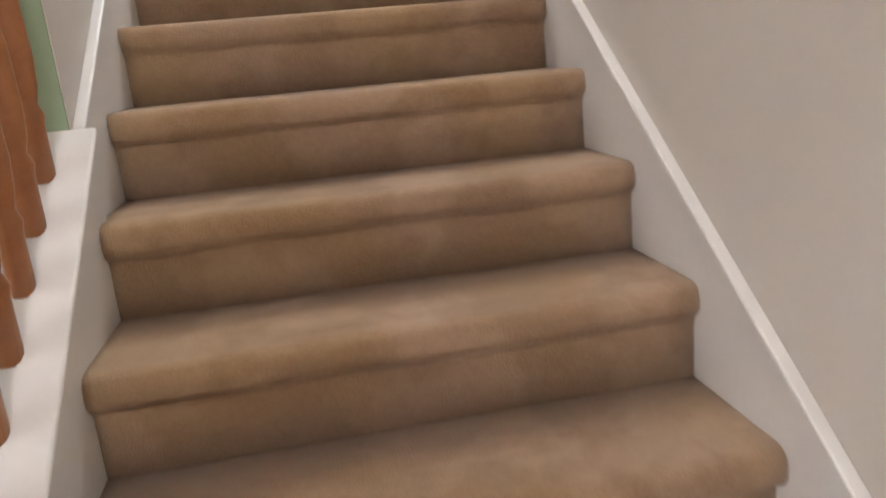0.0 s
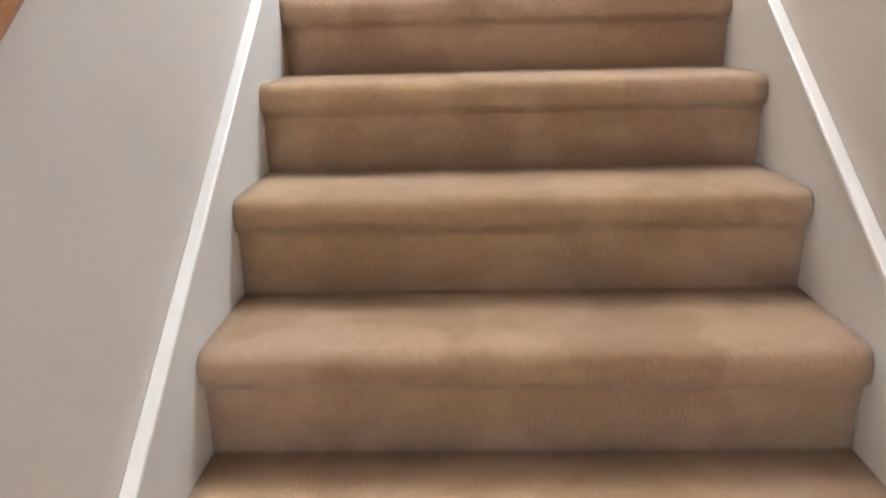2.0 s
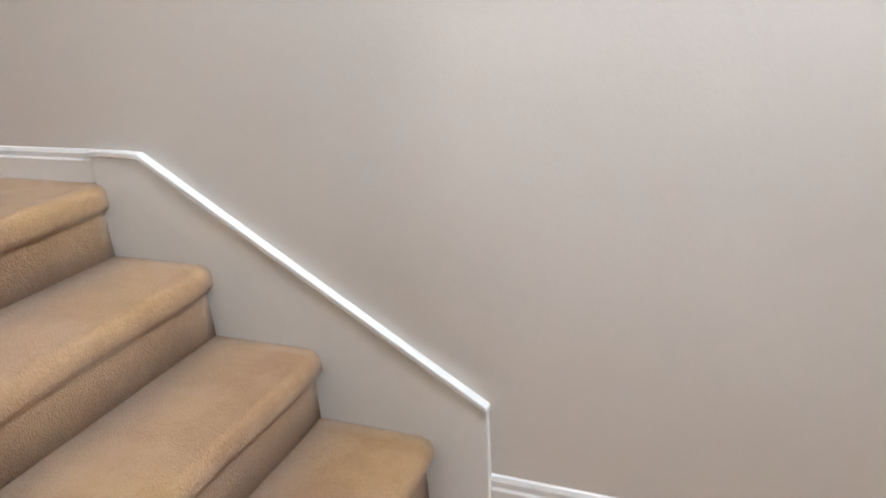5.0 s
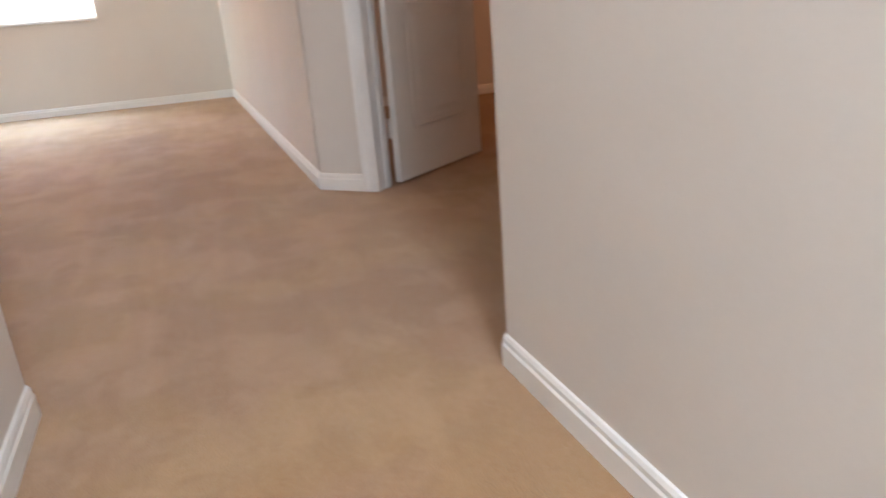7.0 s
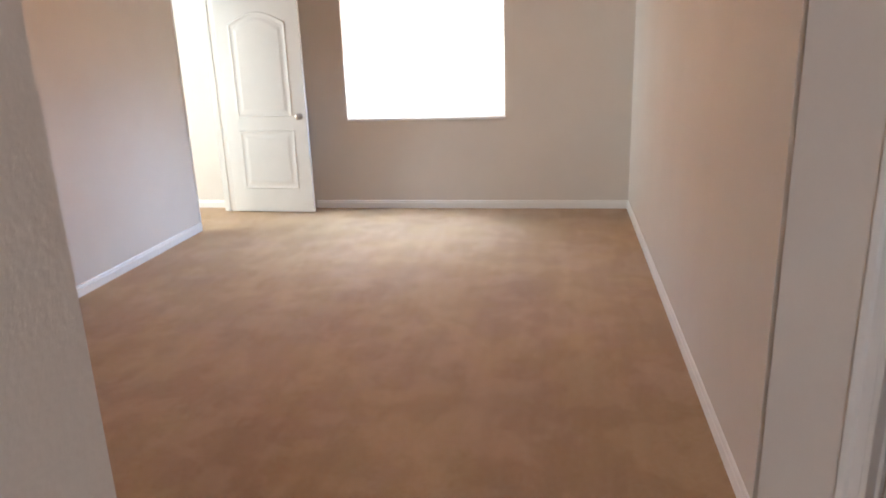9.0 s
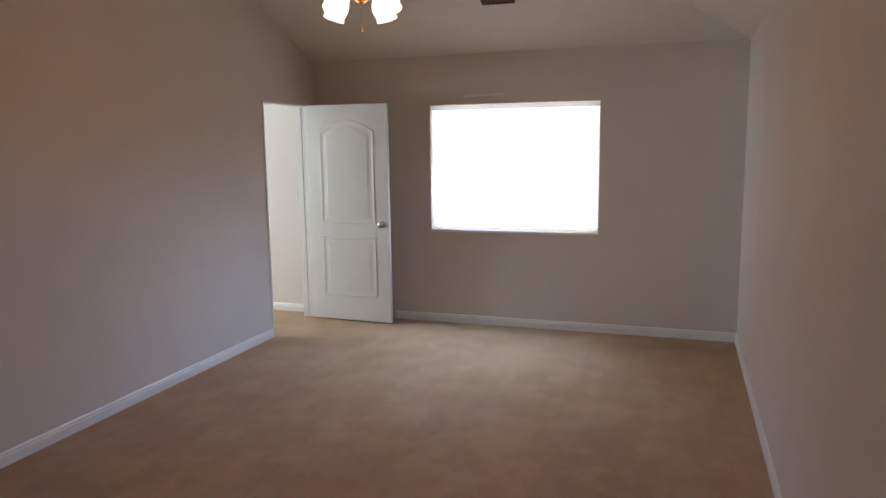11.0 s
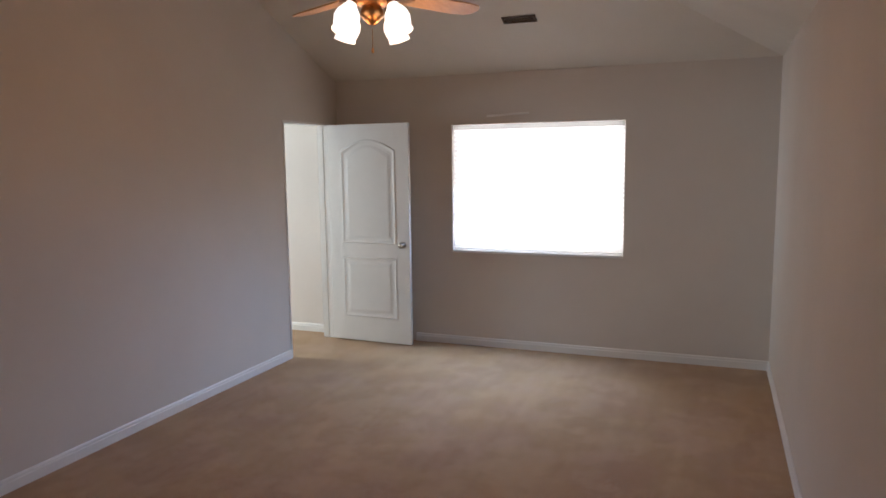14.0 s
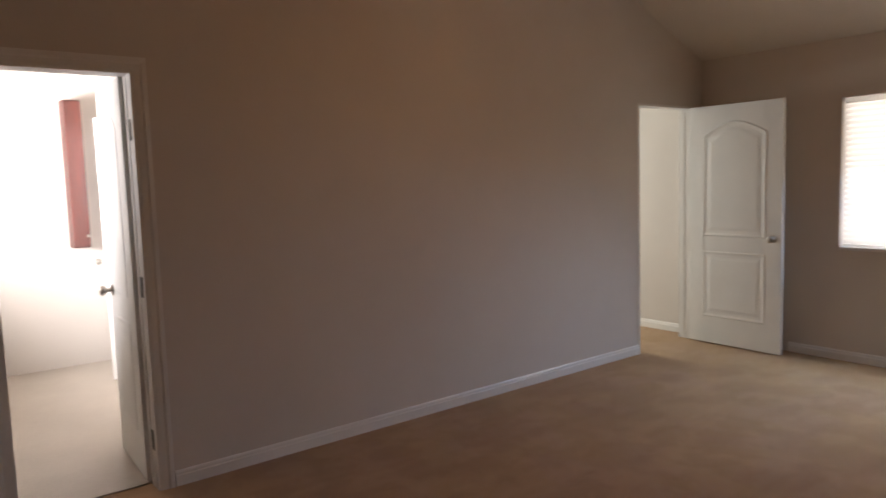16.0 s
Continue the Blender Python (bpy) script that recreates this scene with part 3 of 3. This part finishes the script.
# Ceiling fan with lamp
FX, FY = -5.10, 1.225
fan = empty("ceiling_fan", pose(FX, FY, HI), "brass ceiling fan with oak blades and lit glass shades", "ceiling fan")
part("canopy", lathe([(0.02, -0.075), (0.05, -0.06), (0.068, -0.02), (0.07, 0.0)], 24), BRASS, fan, smooth=True)
part("downrod", lathe([(0.012, -0.42), (0.012, -0.07)], 12), BRASS, fan, smooth=True)
part("motor", lathe([(0.04, -0.60), (0.085, -0.585), (0.11, -0.55), (0.115, -0.50), (0.10, -0.455), (0.06, -0.425), (0.02, -0.41)], 28), BRASS, fan, smooth=True)
for k in range(4):
    turn = Matrix.Rotation(radians(90 * k + 62), 4, "Z")
    bm = bmesh.new()
    prism(bm, [(0.09, -0.025), (0.09, 0.025), (0.19, 0.045), (0.23, 0.03), (0.23, -0.03), (0.19, -0.045)], "z", -0.545, -0.540)
    bm.transform(turn)
    part("blade_iron", bm, BRASS, fan)
    out = [(0.20, -0.055), (0.26, -0.062), (0.55, -0.070), (0.63, -0.055), (0.655, -0.02), (0.655, 0.02), (0.63, 0.055), (0.55, 0.070), (0.26, 0.062), (0.20, 0.055)]
    bm = bmesh.new()
    prism(bm, out, "z", -0.004, 0.004)
    bm.transform(turn @ Matrix.Translation((0, 0, -0.532)) @ Matrix.Rotation(radians(-11), 4, "X"))
    part("blade", bm, BLADE, fan)
part("light_kit", lathe([(0.012, -0.675), (0.03, -0.66), (0.055, -0.635), (0.05, -0.605), (0.04, -0.595)], 20), BRASS, fan, smooth=True)
part("pull_chain", lathe([(0.006, -0.80), (0.007, -0.785), (0.002, -0.775), (0.002, -0.69)], 8), BRASS, fan)
for k in range(4):
    m = Matrix.Rotation(radians(90 * k + 72), 4, "Z") @ Matrix.Translation((0.125, 0, -0.592)) @ Matrix.Rotation(radians(-24), 4, "Y") @ Matrix.Scale(0.78, 4)
    part("shade_holder", lathe([(0.012, 0.035), (0.026, 0.012), (0.030, -0.012)], 14, m), BRASS, fan, smooth=True)
    part("shade", lathe([(0.028, -0.008), (0.040, -0.03), (0.066, -0.07), (0.074, -0.105), (0.068, -0.14), (0.060, -0.165), (0.066, -0.185), (0.055, -0.186)], 22, m), SHADE, fan, "lit frosted tulip glass shade", smooth=True)
    a = radians(90 * k + 72)
    point_light("fan_bulb", (FX + 0.21 * math.cos(a), FY + 0.21 * math.sin(a), HI - 0.82), 13.0, WARM, 0.05)


# Ceiling register on the window-side slope
sl = math.atan2(HI - TOPC, RUNF)
vent = empty("ceiling_vent", pose(-7.46, 1.285, TOPC + (BX * -1 - 7.46) * math.tan(sl) - 0.004, 0, -math.degrees(sl), 0), "brown metal ceiling air register with slats", "ceiling vent")
bm = bmesh.new()
for d in ((-0.042, 0.042, -0.13, -0.115), (-0.042, 0.042, 0.115, 0.13), (-0.042, -0.03, -0.115, 0.115), (0.03, 0.042, -0.115, 0.115)):
    add_box(bm, *d, -0.008, 0.0)
part("frame", bm, VENT, vent)
for k in range(7):
    bm = bmesh.new()
    add_box(bm, -0.006, 0.006, -0.115, 0.115, -0.001, 0.001, pose(-0.025 + 0.0083 * k, 0, -0.006, 0, 35, 0))
    part("slat", bm, VENT, vent)


# Lower stair: half wall, balusters, handrail
HW = WEND - 0.002
bm = bmesh.new()
prism(bm, [(-1.05, LOW), (-1.05, line1(-1.05) - 0.003), (HW, line1(HW) - 0.003), (HW, LOW)], "x", -0.13, 0.012)
tagged(finish("half_wall", bm, TRIM), "white low wall along the open side of the stairs", "half wall", kind="structure")
bm = bmesh.new()
prism(bm, [(-1.07, line1(-1.07) - 0.002), (-1.07, line1(-1.07) + 0.022), (HW, line1(HW) + 0.022), (HW, line1(HW) - 0.002)], "x", -0.14, 0.03)
tagged(finish("half_wall_cap", bm, TRIM, 0.005), "wide white sloping cap under the balusters", "trim", kind="structure")
balustrade = empty("balustrade", pose(0, 0, 0), "turned orange-brown wooden stair balusters under a wooden rail", "balustrade")
yb = 0.588
while yb > -1.0:
    zb = line1(yb) + 0.010
    prof = [(0.019, 0.0), (0.020, 0.10), (0.024, 0.115), (0.016, 0.135), (0.022, 0.16), (0.026, 0.21), (0.024, 0.30), (0.015, 0.38), (0.021, 0.40), (0.014, 0.42), (0.017, 0.58), (0.013, 0.90)]
    ob = part("baluster", lathe(prof, 12), WOOD, balustrade, smooth=True)
    ob.location = (-0.047, yb, zb)
    yb -= 0.098
RAIL = [(-0.028, -0.02), (-0.022, -0.030), (0.022, -0.030), (0.028, -0.02), (0.024, 0.0), (0.031, 0.012), (0.028, 0.026), (0.012, 0.034), (-0.012, 0.034), (-0.028, 0.026), (-0.031, 0.012), (-0.024, 0.0)]


def rail_bm(p, q):
    d = Vector(q) - Vector(p)
    bm = bmesh.new()
    prism(bm, RAIL, "y", 0, d.length)
    bm.transform(Matrix.Translation(p) @ Matrix.Rotation(math.atan2(d.z, d.y), 4, "X"))
    return bm


part("handrail", rail_bm((-0.047, -1.05, line1(-1.05) + 0.905), (-0.047, HW, line1(HW) + 0.905)), WOOD, balustrade, smooth=False)
wr = empty("wall_handrail", pose(0, 0, 0), "orange-brown wooden handrail fixed to the stair wall", "handrail")
RH = 0.875
part("rail", rail_bm((0.055, 0.80, line1(0.80) - UPS + RH), (0.055, 2.12, line1(2.12) - UPS + RH)), WOOD, wr)
for y in (0.95, 1.9):
    bm = lathe([(0.03, 0), (0.03, 0.006), (0.008, 0.012), (0.007, 0.07)], 12, Matrix.Translation((-0.018, y, line1(y) - UPS + RH - 0.06)) @ Matrix.Rotation(radians(90), 4, "Y"))
    part("bracket", bm, STEEL, wr, "small metal rail bracket", smooth=True)


# Bathroom: inner door and wall cabinet
door("door_4", pose(-3.97, -3.72, UP + 0.012, 0, 0, 71), 0.72, "white inner bathroom door standing ajar")
cab = empty("wall_cabinet", pose(-3.70, -3.80, UP + 1.02), "dark reddish-brown wooden wall cabinet in the bathroom", "cabinet")
bm = bmesh.new()
add_box(bm, -0.055, 0.075, 0.0, 0.16, 0.0, 1.22)
part("body", bm, DARKWOOD, cab, bevel=0.004)
bm = bmesh.new()
add_box(bm, -0.053, 0.073, 0.161, 0.181, 0.012, 1.208)
cd = part("door", bm, DARKWOOD, cab, bevel=0.004)
part("handle", lathe([(0.006, 0), (0.006, 0.015), (0.013, 0.02), (0.012, 0.028)], 12, Matrix.Translation((-0.035, 0.181, 0.1)) @ Matrix.Rotation(radians(-90), 4, "X")), STEEL, cd, smooth=True)


# Ceiling lamp added unseen over the landing, to carry the stair fill
def fill_lamp(x, y):
    lamp = empty("fill_lamp", pose(x, y, TOPC), "round flush ceiling lamp, added unseen, with a lit glass dome", "ceiling lamp", "ceiling lamps")
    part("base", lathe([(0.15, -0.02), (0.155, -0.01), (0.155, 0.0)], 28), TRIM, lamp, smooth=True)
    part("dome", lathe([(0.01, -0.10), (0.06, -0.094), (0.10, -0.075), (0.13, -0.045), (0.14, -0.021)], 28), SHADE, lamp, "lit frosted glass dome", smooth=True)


fill_lamp(0.50, 2.60)


def plain_window(name, label, thin, at, u0, u1, z0, z1):
    """A white frame with a middle bar and two panes, in an opening of a wall that is thin along x or y."""
    w = empty(name, pose(0, 0, 0), label, "window", kind="structure")

    def bar(bm, a, b, lo, hi, half):
        if thin == "x":
            add_box(bm, at - half, at + half, a, b, lo, hi)
        else:
            add_box(bm, a, b, at - half, at + half, lo, hi)
    mid = (z0 + z1) / 2
    bm = bmesh.new()
    for a, b, lo, hi in ((u0, u0 + 0.045, z0, z1), (u1 - 0.045, u1, z0, z1), (u0 + 0.045, u1 - 0.045, z0, z0 + 0.045), (u0 + 0.045, u1 - 0.045, z1 - 0.045, z1)):
        bar(bm, a, b, lo, hi, 0.025)
    part("window_frame", bm, TRIM, w)
    bm = bmesh.new()
    bar(bm, u0 + 0.045, u1 - 0.045, mid - 0.02, mid + 0.02, 0.02)
    part("middle_bar", bm, TRIM, w)
    for lo, hi in ((z0 + 0.045, mid - 0.02), (mid + 0.02, z1 - 0.045)):
        bm = bmesh.new()
        bar(bm, u0 + 0.045, u1 - 0.045, lo, hi, 0.003)
        part("pane", bm, GLASS, w).visible_shadow = False
    return w


plain_window("window_2", "white framed window high above the stair landing", "x", 1.165, LW0, LW1, LZ0, LZ1)
# bathroom, closet, second bedroom and entry windows are unseen, added to house the lamps
plain_window("window_3", "white framed bathroom window, added unseen", "x", NEARX + 0.07, -3.0, -2.0, 3.25, 4.15)
plain_window("window_4", "small white framed window added unseen to the closet", "y", -3.87, -7.5, -6.7, 3.45, 4.25)
plain_window("window_5", "small white framed window added unseen to the second bedroom", "y", 6.53, -5.0, -4.2, 3.5, 4.3)
plain_window("window_6", "tall white framed window added unseen above the entry", "y", -4.17, 0.12, 0.97, 2.75, 4.45)
plain_window("window_7", "wide white framed living room window", "x", -4.15, -2.05, -0.55, -0.1, 1.2)
